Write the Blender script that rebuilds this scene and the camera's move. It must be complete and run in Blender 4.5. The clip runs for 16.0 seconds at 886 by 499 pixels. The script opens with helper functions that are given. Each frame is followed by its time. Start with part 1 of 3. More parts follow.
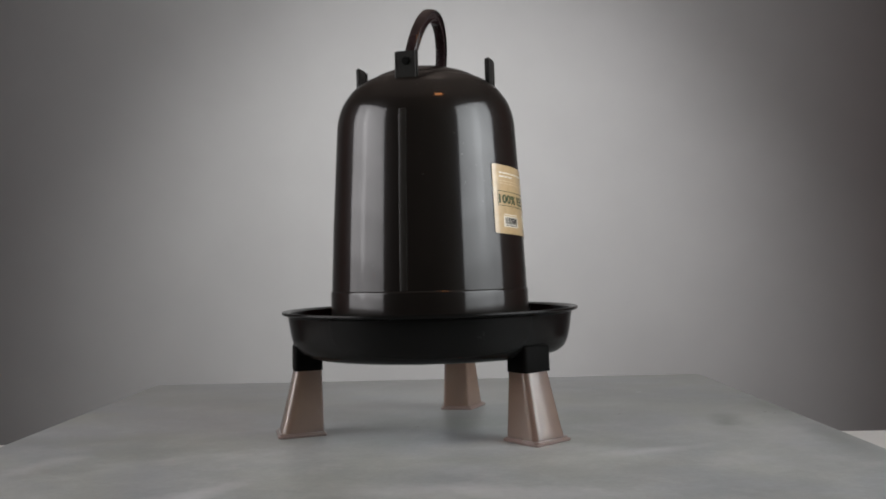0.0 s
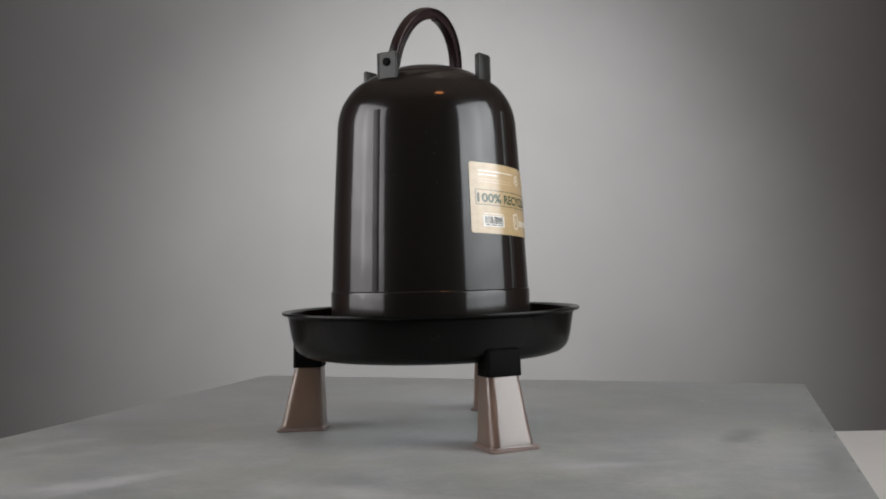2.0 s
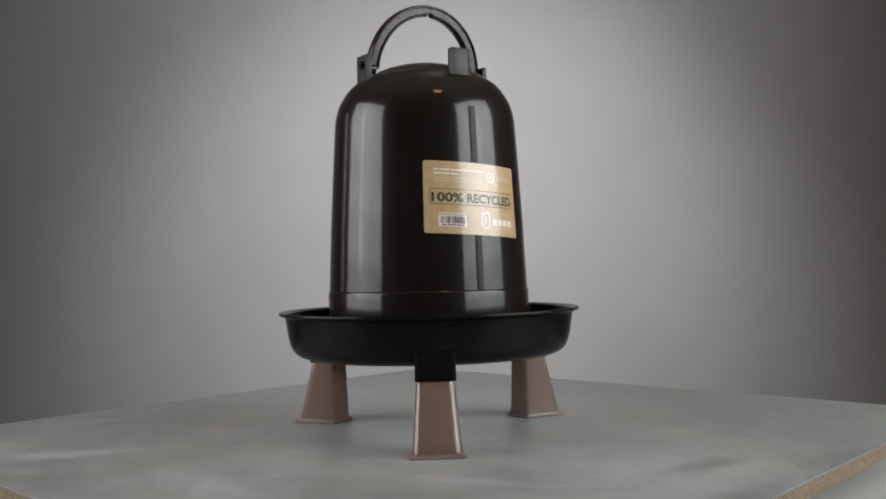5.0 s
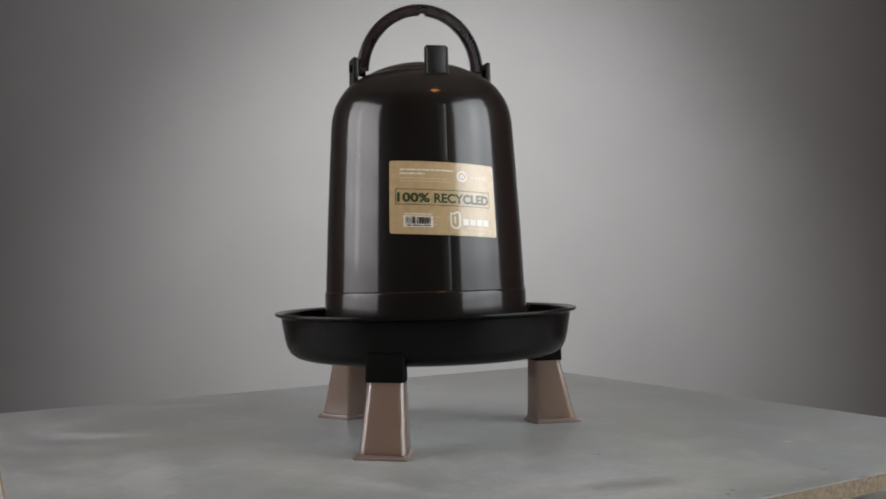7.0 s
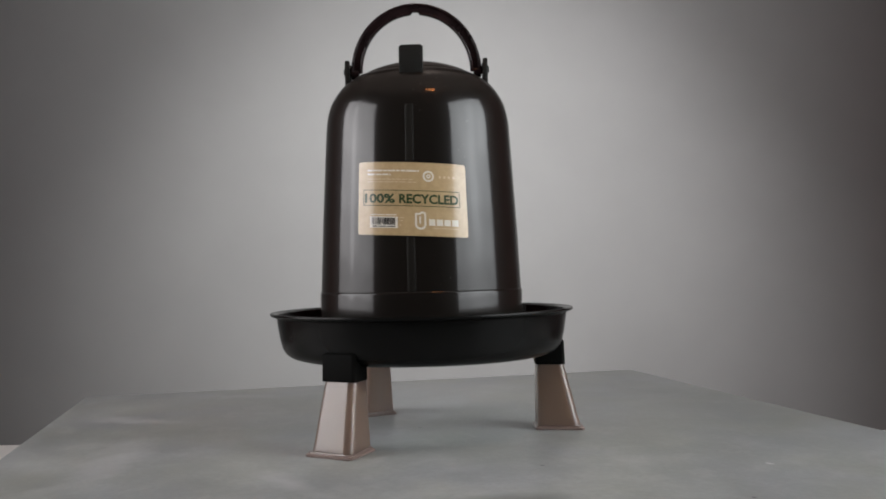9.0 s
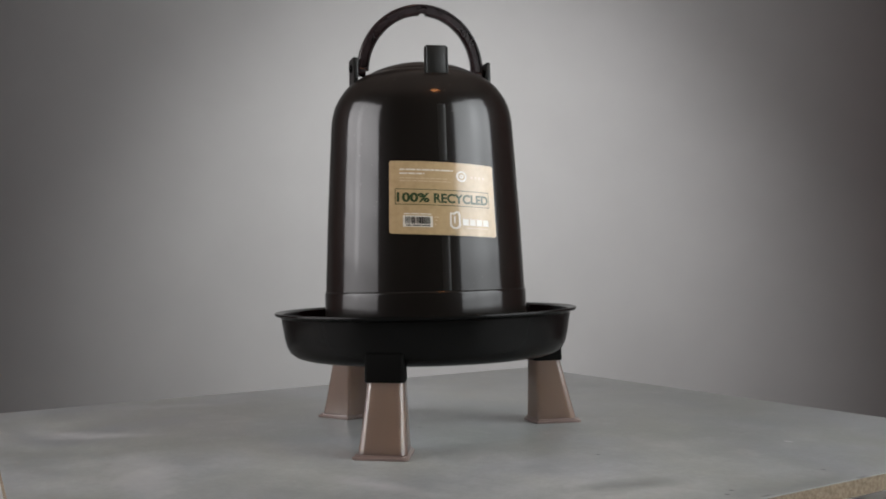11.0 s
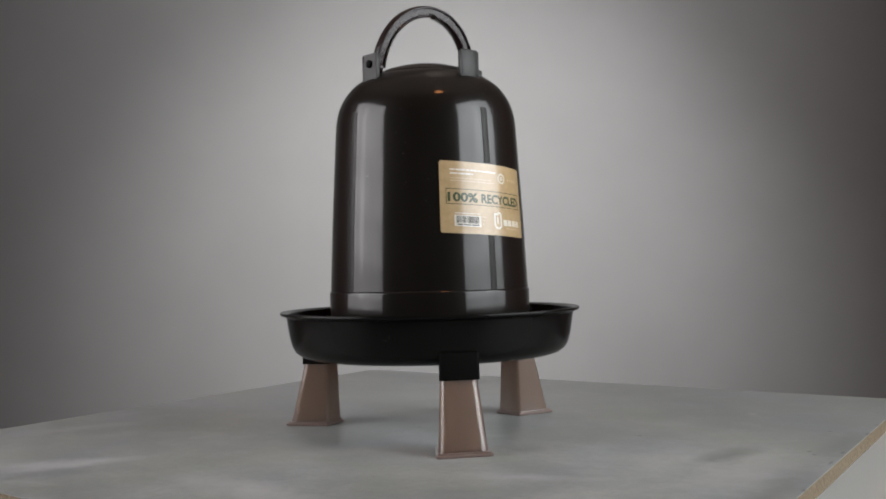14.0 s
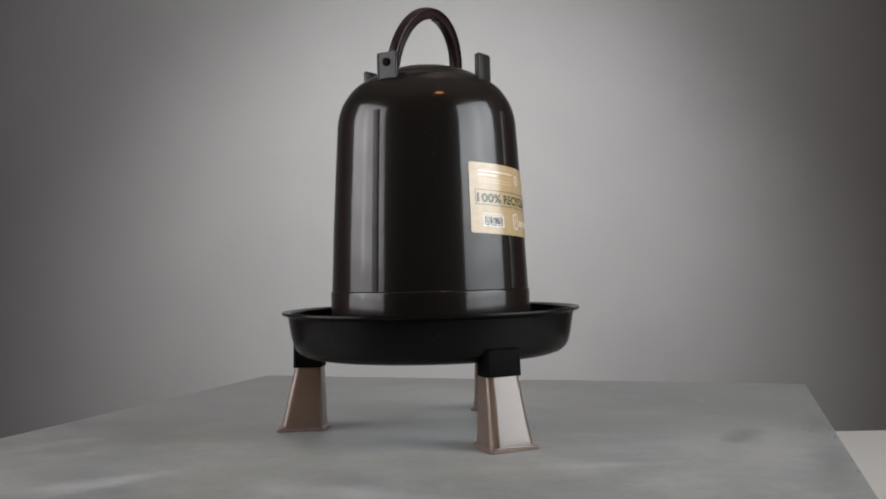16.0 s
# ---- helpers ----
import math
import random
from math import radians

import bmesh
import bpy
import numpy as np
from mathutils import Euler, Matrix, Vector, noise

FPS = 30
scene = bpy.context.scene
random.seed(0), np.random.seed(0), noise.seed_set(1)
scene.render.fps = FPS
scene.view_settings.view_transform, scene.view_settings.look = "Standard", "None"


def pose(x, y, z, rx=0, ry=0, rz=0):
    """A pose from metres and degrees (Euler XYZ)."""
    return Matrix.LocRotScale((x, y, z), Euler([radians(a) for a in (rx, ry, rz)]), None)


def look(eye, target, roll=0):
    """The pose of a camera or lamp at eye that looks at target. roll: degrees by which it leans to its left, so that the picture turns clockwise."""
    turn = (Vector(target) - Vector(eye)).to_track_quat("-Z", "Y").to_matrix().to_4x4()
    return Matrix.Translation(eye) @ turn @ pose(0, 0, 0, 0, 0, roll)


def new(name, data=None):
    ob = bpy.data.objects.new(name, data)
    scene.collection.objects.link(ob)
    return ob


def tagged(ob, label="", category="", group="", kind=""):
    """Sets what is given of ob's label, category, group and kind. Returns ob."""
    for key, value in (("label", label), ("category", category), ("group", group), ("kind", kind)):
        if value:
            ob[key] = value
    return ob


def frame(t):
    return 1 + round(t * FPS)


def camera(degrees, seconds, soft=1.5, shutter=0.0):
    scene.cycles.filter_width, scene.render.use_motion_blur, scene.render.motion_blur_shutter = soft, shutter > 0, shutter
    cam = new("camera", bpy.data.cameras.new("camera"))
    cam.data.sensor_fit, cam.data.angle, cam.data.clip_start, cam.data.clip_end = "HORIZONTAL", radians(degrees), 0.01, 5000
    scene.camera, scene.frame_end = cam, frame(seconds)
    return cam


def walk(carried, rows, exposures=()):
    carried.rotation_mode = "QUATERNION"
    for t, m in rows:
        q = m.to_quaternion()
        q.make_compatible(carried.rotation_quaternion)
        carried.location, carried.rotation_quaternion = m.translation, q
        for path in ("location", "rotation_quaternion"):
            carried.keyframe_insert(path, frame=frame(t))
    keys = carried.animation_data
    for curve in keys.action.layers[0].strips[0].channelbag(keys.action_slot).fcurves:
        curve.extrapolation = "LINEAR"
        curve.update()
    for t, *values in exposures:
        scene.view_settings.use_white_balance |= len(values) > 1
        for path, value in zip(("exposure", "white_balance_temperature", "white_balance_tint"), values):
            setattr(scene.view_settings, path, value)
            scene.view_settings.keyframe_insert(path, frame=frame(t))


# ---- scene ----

# ---------------------------------------------------------------- camera
EYE = (0.0, -1.1619, 0.1940)
YAW, PITCH, ROLL = radians(1.892), radians(1.086), -1.329
AIM = (EYE[0] + math.sin(YAW) * math.cos(PITCH), EYE[1] + math.cos(YAW) * math.cos(PITCH), EYE[2] + math.sin(PITCH))
cam = camera(50.0, 16.0, soft=1.8)
walk(cam, [(0.0, look(EYE, AIM, ROLL)), (16.0, look(EYE, AIM, ROLL))], exposures=[(0.0, 0.0), (16.0, 0.0)])

# the place, in metres: the board's top is z = 0, the turntable's axis is x = y = 0
TABLE_Z = -0.075
FLOOR_Z = -0.825
CEIL_Z = 1.70
WALL_Y = 2.31
HUB = Vector((0.0210, 0.0058, 0.0))      # the drinker's centre on the board
SPIN = -8.483                              # degrees a second

# ---------------------------------------------------------------- world and light
world = bpy.data.worlds.new("world")
world.use_nodes = True
world.node_tree.nodes["Background"].inputs[0].default_value = (0.02, 0.02, 0.022, 1)
world.node_tree.nodes["Background"].inputs[1].default_value = 0.3
scene.world = world


def softbox(power, near, far, z0, z1, colour=(1.0, 1.0, 1.0)):
    """A soft upright panel of light between two places on the plan, facing the turntable."""
    near, far = Vector(near), Vector(far)
    data = bpy.data.lights.new("softbox_lamp", "AREA")
    data.shape, data.size, data.size_y = "RECTANGLE", (far - near).length, z1 - z0
    data.energy, data.color, data.spread = power, colour, radians(112)
    mid, along = (near + far) / 2, (far - near).normalized()
    face = Vector((along.y, -along.x))
    if face.dot(-mid) < 0:
        face = -face
    eye = Vector((mid.x, mid.y, (z0 + z1) / 2))
    new("softbox_lamp", data).matrix_world = look(eye, eye + Vector((face.x, face.y, 0)))


def ring_place(side, azimuth, far):
    """A place on the plan, by its angle from the camera's side of the turntable."""
    return side * far * math.sin(radians(azimuth)), -far * math.cos(radians(azimuth))


# two tall softboxes beside the turntable, brighter towards the top and round the tube: spans of azimuth, height and power
LEFT_BOX = ((53, 103, 0.16, 1.34, 6.9), (53, 103, 0.32, 1.34, 2.8), (53, 103, 0.48, 1.34, 1.9), (54, 102, 0.64, 1.33, 1.1), (79, 85, 0.30, 1.24, 0.4))
RIGHT_BOX = ((39, 90, 0.16, 1.37, 8.7), (39, 90, 0.32, 1.37, 3.6), (39, 90, 0.48, 1.37, 2.5), (40, 89, 0.64, 1.36, 1.5), (60, 70, 0.40, 1.24, 0.4))
for side, tint, spans in ((-1, (0.995, 0.975, 0.992), LEFT_BOX), (1, (0.955, 0.995, 1.02), RIGHT_BOX)):
    for k, (near, far, z0, z1, power) in enumerate(spans):
        softbox(power, ring_place(side, near, 1.76 - 0.01 * k), ring_place(side, far, 1.76 - 0.01 * k), z0, z1, tint)
# two spotlights behind the table, high up, one over the other on the wall
for aim_z, power, cone in ((0.95, 126, 82.0), (-0.02, 264, 67.5)):
    spot = bpy.data.lights.new("wall_spot", "SPOT")
    spot.energy, spot.spot_size, spot.spot_blend, spot.shadow_soft_size, spot.color = power, radians(cone), 1.0, 0.10, (0.988, 0.992, 0.99)
    new("wall_spot", spot).matrix_world = look((0.18, 0.06, 1.655), (0.16, WALL_Y, aim_z))


# ---------------------------------------------------------------- materials
def material(name, colour, rough=0.5, metal=0.0, spec=0.5):
    m = bpy.data.materials.new(name)
    m.use_nodes = True
    b = m.node_tree.nodes["Principled BSDF"]
    b.inputs["Base Color"].default_value = (*colour, 1)
    b.inputs["Roughness"].default_value = rough
    b.inputs["Metallic"].default_value = metal
    b.inputs["Specular IOR Level"].default_value = spec
    return m, m.node_tree, b


def noise_node(nt, scale, detail=4.0, rough=0.55, stretch=(1, 1, 1), distort=0.0):
    co = nt.nodes.new("ShaderNodeTexCoord")
    mp = nt.nodes.new("ShaderNodeMapping")
    mp.inputs["Scale"].default_value = stretch
    n = nt.nodes.new("ShaderNodeTexNoise")
    n.inputs["Scale"].default_value, n.inputs["Detail"].default_value = scale, detail
    n.inputs["Roughness"].default_value, n.inputs["Distortion"].default_value = rough, distort
    nt.links.new(co.outputs["Object"], mp.inputs["Vector"])
    nt.links.new(mp.outputs["Vector"], n.inputs["Vector"])
    return n


def ramp(nt, source, stops):
    r = nt.nodes.new("ShaderNodeValToRGB")
    while len(r.color_ramp.elements) < len(stops):
        r.color_ramp.elements.new(0.5)
    for e, (p, c) in zip(r.color_ramp.elements, stops):
        e.position, e.color = p, (*c, 1) if len(c) == 3 else c
    nt.links.new(source, r.inputs["Fac"])
    return r.outputs["Color"]


def mix(nt, fac, a, b, blend="MIX"):
    m = nt.nodes.new("ShaderNodeMix")
    m.data_type, m.blend_type = "RGBA", blend
    for sock, v in ((m.inputs[0], fac), (m.inputs[6], a), (m.inputs[7], b)):
        if isinstance(v, (int, float)):
            sock.default_value = v
        elif isinstance(v, tuple):
            sock.default_value = (*v, 1)
        else:
            nt.links.new(v, sock)
    return m.outputs[2]


def bump(nt, b, source, strength, distance):
    n = nt.nodes.new("ShaderNodeBump")
    n.inputs["Strength"].default_value, n.inputs["Distance"].default_value = strength, distance
    nt.links.new(source, n.inputs["Height"])
    nt.links.new(n.outputs["Normal"], b.inputs["Normal"])


def grey(v):
    return (v, v, v)


# moulded dark olive-black plastic of the bell, with faint flow marks and dust
PLASTIC, nt, b = material("olive_black_plastic", (0.016, 0.015, 0.011), 0.36, 0, 0.07)
n1 = noise_node(nt, 9, 5, 0.6, (1, 1, 0.25))
bell_tint = ramp(nt, n1.outputs["Fac"], [(0.3, (0.0076, 0.0063, 0.0054)), (0.75, (0.0122, 0.0103, 0.0088))])
speck = noise_node(nt, 260, 2, 0.5)
dusty = noise_node(nt, 14, 3, 0.6)
amount = mix(nt, 1.0, ramp(nt, speck.outputs["Fac"], [(0.70, grey(0.0)), (0.76, grey(0.30))]), ramp(nt, dusty.outputs["Fac"], [(0.45, grey(0.0)), (0.70, grey(1.0))]), "MULTIPLY")
nt.links.new(mix(nt, amount, bell_tint, (0.16, 0.155, 0.145)), b.inputs["Base Color"])
smear = noise_node(nt, 24, 5, 0.62, (1, 1, 0.30), 0.6)
nt.links.new(ramp(nt, smear.outputs["Fac"], [(0.30, grey(0.54)), (0.55, grey(0.70)), (0.78, grey(0.86))]), b.inputs["Coat Weight"])
nt.links.new(ramp(nt, smear.outputs["Fac"], [(0.30, grey(0.115)), (0.70, grey(0.070))]), b.inputs["Coat Roughness"])
n2 = noise_node(nt, 34, 4, 0.6, (1, 1, 0.08))
nt.links.new(ramp(nt, n2.outputs["Fac"], [(0.3, grey(0.30)), (0.8, grey(0.40))]), b.inputs["Roughness"])
bump(nt, b, noise_node(nt, 16, 1, 0.5, (1, 1, 0.2)).outputs["Fac"], 0.05, 0.0010)

# the ribs: the same plastic, rubbed matt
RIBMATT, nt, b = material("rubbed_olive_black_plastic", (0.013, 0.0118, 0.0100), 0.42, 0, 0.20)
nt.links.new(ramp(nt, noise_node(nt, 90, 3).outputs["Fac"], [(0.3, grey(0.34)), (0.75, grey(0.48))]), b.inputs["Roughness"])

# the tray's satin black plastic
TRAYBLACK, nt, b = material("satin_black_plastic", (0.0065, 0.0065, 0.0062), 0.24, 0, 0.14)
nt.links.new(ramp(nt, noise_node(nt, 40, 4).outputs["Fac"], [(0.3, grey(0.20)), (0.75, grey(0.28))]), b.inputs["Roughness"])
bump(nt, b, noise_node(nt, 700, 2).outputs["Fac"], 0.05, 0.0004)

SLEEVE, nt, b = material("matt_black_plastic", (0.0055, 0.0055, 0.0052), 0.6, 0, 0.03)
bump(nt, b, noise_node(nt, 500, 2).outputs["Fac"], 0.05, 0.0004)

# lugs: the same plastic, rougher
LUGGREY, nt, b = material("matt_dark_grey_plastic", (0.0145, 0.0143, 0.013), 0.38, 0, 0.26)
bump(nt, b, noise_node(nt, 500, 2).outputs["Fac"], 0.08, 0.0004)

# handle: dark plum plastic
PLUM, nt, b = material("dark_plum_plastic", (0.017, 0.009, 0.010), 0.27, 0, 0.36)
bump(nt, b, noise_node(nt, 130, 3).outputs["Fac"], 0.4, 0.0014)
nt.links.new(ramp(nt, noise_node(nt, 60, 4).outputs["Fac"], [(0.3, (0.011, 0.0063, 0.0066)), (0.75, (0.023, 0.0122, 0.0128))]), b.inputs["Base Color"])

# legs: smoky rose translucent plastic
ROSE, nt, b = material("smoky_rose_translucent_plastic", (0.44, 0.36, 0.31), 0.32, 0, 0.5)
n1 = noise_node(nt, 22, 4, 0.6, (1, 1, 0.4))
rose = ramp(nt, n1.outputs["Fac"], [(0.25, (0.55, 0.413, 0.365)), (0.8, (0.63, 0.488, 0.435))])
nt.links.new(rose, b.inputs["Base Color"])
b.inputs["Transmission Weight"].default_value = 0.82
b.inputs["Coat Weight"].default_value, b.inputs["Coat Roughness"].default_value = 1.0, 0.13
b.inputs["Coat IOR"].default_value = 1.52
bump(nt, b, noise_node(nt, 210, 3, 0.6).outputs["Fac"], 0.10, 0.0008)
tl = nt.nodes.new("ShaderNodeBsdfTranslucent")
nt.links.new(rose, tl.inputs["Color"])
ms = nt.nodes.new("ShaderNodeMixShader")
ms.inputs[0].default_value = 0.23
nt.links.new(b.outputs[0], ms.inputs[1])
nt.links.new(tl.outputs[0], ms.inputs[2])
nt.links.new(ms.outputs[0], nt.nodes["Material Output"].inputs["Surface"])

# the hollow inside of the legs: milky olive-tan
CORE, nt, b = material("milky_tan_plastic", (0.36, 0.315, 0.25), 0.5, 0, 0.3)
tan = ramp(nt, noise_node(nt, 30, 4, 0.6, (1, 1, 0.5)).outputs["Fac"], [(0.3, (0.58, 0.53, 0.385)), (0.75, (0.69, 0.635, 0.48))])
nt.links.new(tan, b.inputs["Base Color"])
tl = nt.nodes.new("ShaderNodeBsdfTranslucent")
nt.links.new(tan, tl.inputs["Color"])
ms = nt.nodes.new("ShaderNodeMixShader")
ms.inputs[0].default_value = 0.5
nt.links.new(b.outputs[0], ms.inputs[1])
nt.links.new(tl.outputs[0], ms.inputs[2])
nt.links.new(ms.outputs[0], nt.nodes["Material Output"].inputs["Surface"])

# the feet are pinker than the legs
PINK, nt, b = material("rose_translucent_plastic", (0.24, 0.165, 0.14), 0.3, 0, 0.5)
b.inputs["Transmission Weight"].default_value, b.inputs["Coat Weight"].default_value, b.inputs["Coat Roughness"].default_value = 0.5, 0.6, 0.1
nt.links.new(ramp(nt, noise_node(nt, 60, 4).outputs["Fac"], [(0.3, (0.36, 0.255, 0.22)), (0.75, (0.46, 0.335, 0.295))]), b.inputs["Base Color"])

# board top: grey laminate with a clouded, trowelled concrete print, a few stains and painted shade at the back
def stain_shade_mask(nt, x, y, rx, ry, turn, ragged=0.35):
    """A ragged oval mask, 1 in its middle and 0 outside."""
    co = nt.nodes.new("ShaderNodeTexCoord")
    n = nt.nodes.new("ShaderNodeTexNoise")
    n.inputs["Scale"].default_value, n.inputs["Detail"].default_value = 28, 5
    nt.links.new(co.outputs["Object"], n.inputs["Vector"])
    sh = nt.nodes.new("ShaderNodeVectorMath")
    sh.operation = "MULTIPLY_ADD"
    nt.links.new(n.outputs["Color"], sh.inputs[0])
    k = ragged * min(rx, ry) * 2
    sh.inputs[1].default_value, sh.inputs[2].default_value = (k, k, 0), (-k / 2, -k / 2, 0)
    ad = nt.nodes.new("ShaderNodeVectorMath")
    nt.links.new(co.outputs["Object"], ad.inputs[0])
    nt.links.new(sh.outputs[0], ad.inputs[1])
    mp = nt.nodes.new("ShaderNodeMapping")
    mp.vector_type = "TEXTURE"
    mp.inputs["Location"].default_value, mp.inputs["Rotation"].default_value, mp.inputs["Scale"].default_value = (x, y, 0), (0, 0, radians(turn)), (rx, ry, 1)
    nt.links.new(ad.outputs[0], mp.inputs["Vector"])
    g = nt.nodes.new("ShaderNodeTexGradient")
    g.gradient_type = "SPHERICAL"
    nt.links.new(mp.outputs[0], g.inputs[0])
    return g.outputs["Fac"]


CONCRETE, nt, b = material("grey_concrete_laminate", (0.25, 0.255, 0.245), 0.45, 0, 0.5)
big = noise_node(nt, 4.2, 4, 0.55, (1, 1.2, 1), 0.5)
mid = noise_node(nt, 17, 8, 0.66, (1, 1.05, 1), 0.25)
wisp = noise_node(nt, 14, 8, 0.68, (0.95, 1.1, 1), 0.4)
fine = noise_node(nt, 150, 4, 0.65)
c1 = ramp(nt, big.outputs["Fac"], [(0.28, (0.276, 0.293, 0.290)), (0.5, (0.332, 0.349, 0.345)), (0.74, (0.394, 0.411, 0.407))])
c2 = ramp(nt, mid.outputs["Fac"], [(0.30, grey(0.30)), (0.52, grey(0.5)), (0.72, grey(0.74))])
c3 = mix(nt, 0.42, c1, c2, "OVERLAY")
c4 = mix(nt, 0.13, c3, ramp(nt, fine.outputs["Fac"], [(0.35, grey(0.3)), (0.7, grey(0.7))]), "OVERLAY")
hue = noise_node(nt, 5.5, 3, 0.5, (1, 1.3, 1), 0.4)
c4 = mix(nt, 0.7, c4, ramp(nt, hue.outputs["Fac"], [(0.36, (1.0, 1.0, 0.93)), (0.64, (0.975, 0.985, 1.03))]), "MULTIPLY")
c4 = mix(nt, ramp(nt, wisp.outputs["Fac"], [(0.54, grey(0.0)), (0.76, grey(0.38))]), c4, (0.50, 0.507, 0.50))
# dark stains; the last, widest oval is shade painted along the board's back
for x, y, rx, ry, turn, depth in ((0.382, 0.002, 0.060, 0.026, 75, 0.75), (0.376, -0.034, 0.032, 0.028, 75, 0.55), (0.457, -0.147, 0.15, 0.030, 85, 0.6),
                                  (0.471, 0.095, 0.10, 0.025, 88, 0.5), (-0.024, 0.426, 0.42, 0.10, -3, 0.35)):
    c4 = mix(nt, mix(nt, 1.0, stain_shade_mask(nt, x, y, rx, ry, turn), grey(depth), "MULTIPLY"), c4, (0.165, 0.175, 0.163))
for x, y, rx, ry, turn, depth in ((-0.190, -0.319, 0.085, 0.022, 62, 0.6), (-0.229, -0.353, 0.05, 0.03, 40, 0.6), (0.338, 0.262, 0.006, 0.004, 20, 2.0), (0.415, -0.082, 0.12, 0.05, 70, 0.4),
                                  (0.241, -0.183, 0.09, 0.02, 20, 0.5), (0.048, -0.343, 0.16, 0.04, -10, 0.5), (-0.396, -0.186, 0.10, 0.03, 60, 0.4)):
    c4 = mix(nt, mix(nt, 1.0, stain_shade_mask(nt, x, y, rx, ry, turn, 0.9), grey(0.9 * depth), "MULTIPLY"), c4, (0.55, 0.557, 0.56))
for x, y in ((0.002, 0.005), (0.263, 0.060), (0.448, 0.045), (0.455, 0.031), (0.444, 0.173)):
    c4 = mix(nt, mix(nt, 1.0, stain_shade_mask(nt, x, y, 0.0032, 0.0024, 30, 0.5), grey(1.3), "MULTIPLY"), c4, (0.06, 0.06, 0.06))
chips = random.Random(4)
for i in range(9):                                       # nicks along one cut edge
    y = -0.36 + 0.085 * i + chips.uniform(-0.03, 0.03)
    c4 = mix(nt, mix(nt, 1.0, stain_shade_mask(nt, 0.4785 + 0.0236 * y - chips.uniform(-0.001, 0.003), y, chips.uniform(0.005, 0.014), chips.uniform(0.0015, 0.003), 88, 1.4), grey(1.2), "MULTIPLY"), c4, (0.16, 0.16, 0.15))
nt.links.new(c4, b.inputs["Base Color"])
nt.links.new(ramp(nt, mid.outputs["Fac"], [(0.3, grey(0.34)), (0.75, grey(0.50))]), b.inputs["Roughness"])
bump(nt, b, fine.outputs["Fac"], 0.05, 0.0006)

# board core: raw particle board
CHIP, nt, b = material("raw_particle_board", (0.45, 0.33, 0.20), 0.8)
nt.links.new(ramp(nt, noise_node(nt, 260, 4, 0.7).outputs["Fac"], [(0.3, (0.15, 0.11, 0.068)), (0.5, (0.24, 0.188, 0.125)), (0.75, (0.34, 0.28, 0.20))]), b.inputs["Base Color"])
bump(nt, b, noise_node(nt, 320, 3, 0.7).outputs["Fac"], 0.5, 0.001)

# painted wall, light neutral grey
PAINT, nt, b = material("painted_plaster", (0.33, 0.33, 0.33), 0.85)
nt.links.new(ramp(nt, noise_node(nt, 2.2, 4).outputs["Fac"], [(0.3, (0.318, 0.314, 0.312)), (0.7, (0.348, 0.344, 0.342))]), b.inputs["Base Color"])
bump(nt, b, noise_node(nt, 220, 3).outputs["Fac"], 0.08, 0.001)

# dim studio surroundings
DIM, nt, b = material("charcoal_paint", (0.05, 0.045, 0.043), 0.9)
nt.links.new(ramp(nt, noise_node(nt, 3, 4).outputs["Fac"], [(0.3, (0.042, 0.038, 0.036)), (0.7, (0.058, 0.053, 0.05))]), b.inputs["Base Color"])
# side walls out of view; maroon added to redden bounce on the back wall
MAROON_BOUNCE, nt, b = material("maroon_bounce_tint", (0.085, 0.03, 0.03), 0.9)
nt.links.new(ramp(nt, noise_node(nt, 3, 4).outputs["Fac"], [(0.3, (0.135, 0.022, 0.020)), (0.7, (0.165, 0.030, 0.028))]), b.inputs["Base Color"])
CEILMAT, nt, b = material("warm_white_ceiling_paint", (0.62, 0.57, 0.52), 0.9)
nt.links.new(ramp(nt, noise_node(nt, 3, 4).outputs["Fac"], [(0.3, (0.40, 0.32, 0.28)), (0.7, (0.45, 0.37, 0.32))]), b.inputs["Base Color"])
FLOORMAT, nt, b = material("dark_grey_floor", (0.06, 0.056, 0.052), 0.6)
nt.links.new(ramp(nt, noise_node(nt, 6, 5).outputs["Fac"], [(0.3, (0.045, 0.042, 0.04)), (0.7, (0.075, 0.07, 0.065))]), b.inputs["Base Color"])

WHITETOP, nt, b = material("white_melamine", (0.74, 0.73, 0.69), 0.4)
nt.links.new(ramp(nt, noise_node(nt, 5, 5).outputs["Fac"], [(0.3, (0.83, 0.83, 0.81)), (0.7, (0.88, 0.88, 0.86))]), b.inputs["Base Color"])
STEEL, nt, b = material("painted_steel", (0.35, 0.35, 0.35), 0.45, 0.6)
DARKWOOD, nt, b = material("dark_brown_turntable", (0.035, 0.022, 0.015), 0.6)
nt.links.new(ramp(nt, noise_node(nt, 12, 5, 0.6, (1, 1, 6)).outputs["Fac"], [(0.3, (0.025, 0.015, 0.01)), (0.7, (0.05, 0.032, 0.02))]), b.inputs["Base Color"])

KRAFT, nt, b = material("kraft_paper", (0.50, 0.33, 0.155), 0.3, 0, 0.5)
b.inputs["Coat Weight"].default_value, b.inputs["Coat Roughness"].default_value = 1.0, 0.10
b.inputs["Coat IOR"].default_value = 1.41
nt.links.new(ramp(nt, noise_node(nt, 130, 4, 0.65).outputs["Fac"], [(0.3, (0.44, 0.312, 0.160)), (0.7, (0.53, 0.385, 0.212))]), b.inputs["Base Color"])
INKGREEN, nt, b = material("dark_green_ink", (0.022, 0.048, 0.010), 0.5)
INKBLACK, nt, b = material("black_ink", (0.015, 0.014, 0.013), 0.5)
INKWHITE, nt, b = material("white_ink", (0.76, 0.72, 0.63), 0.4)
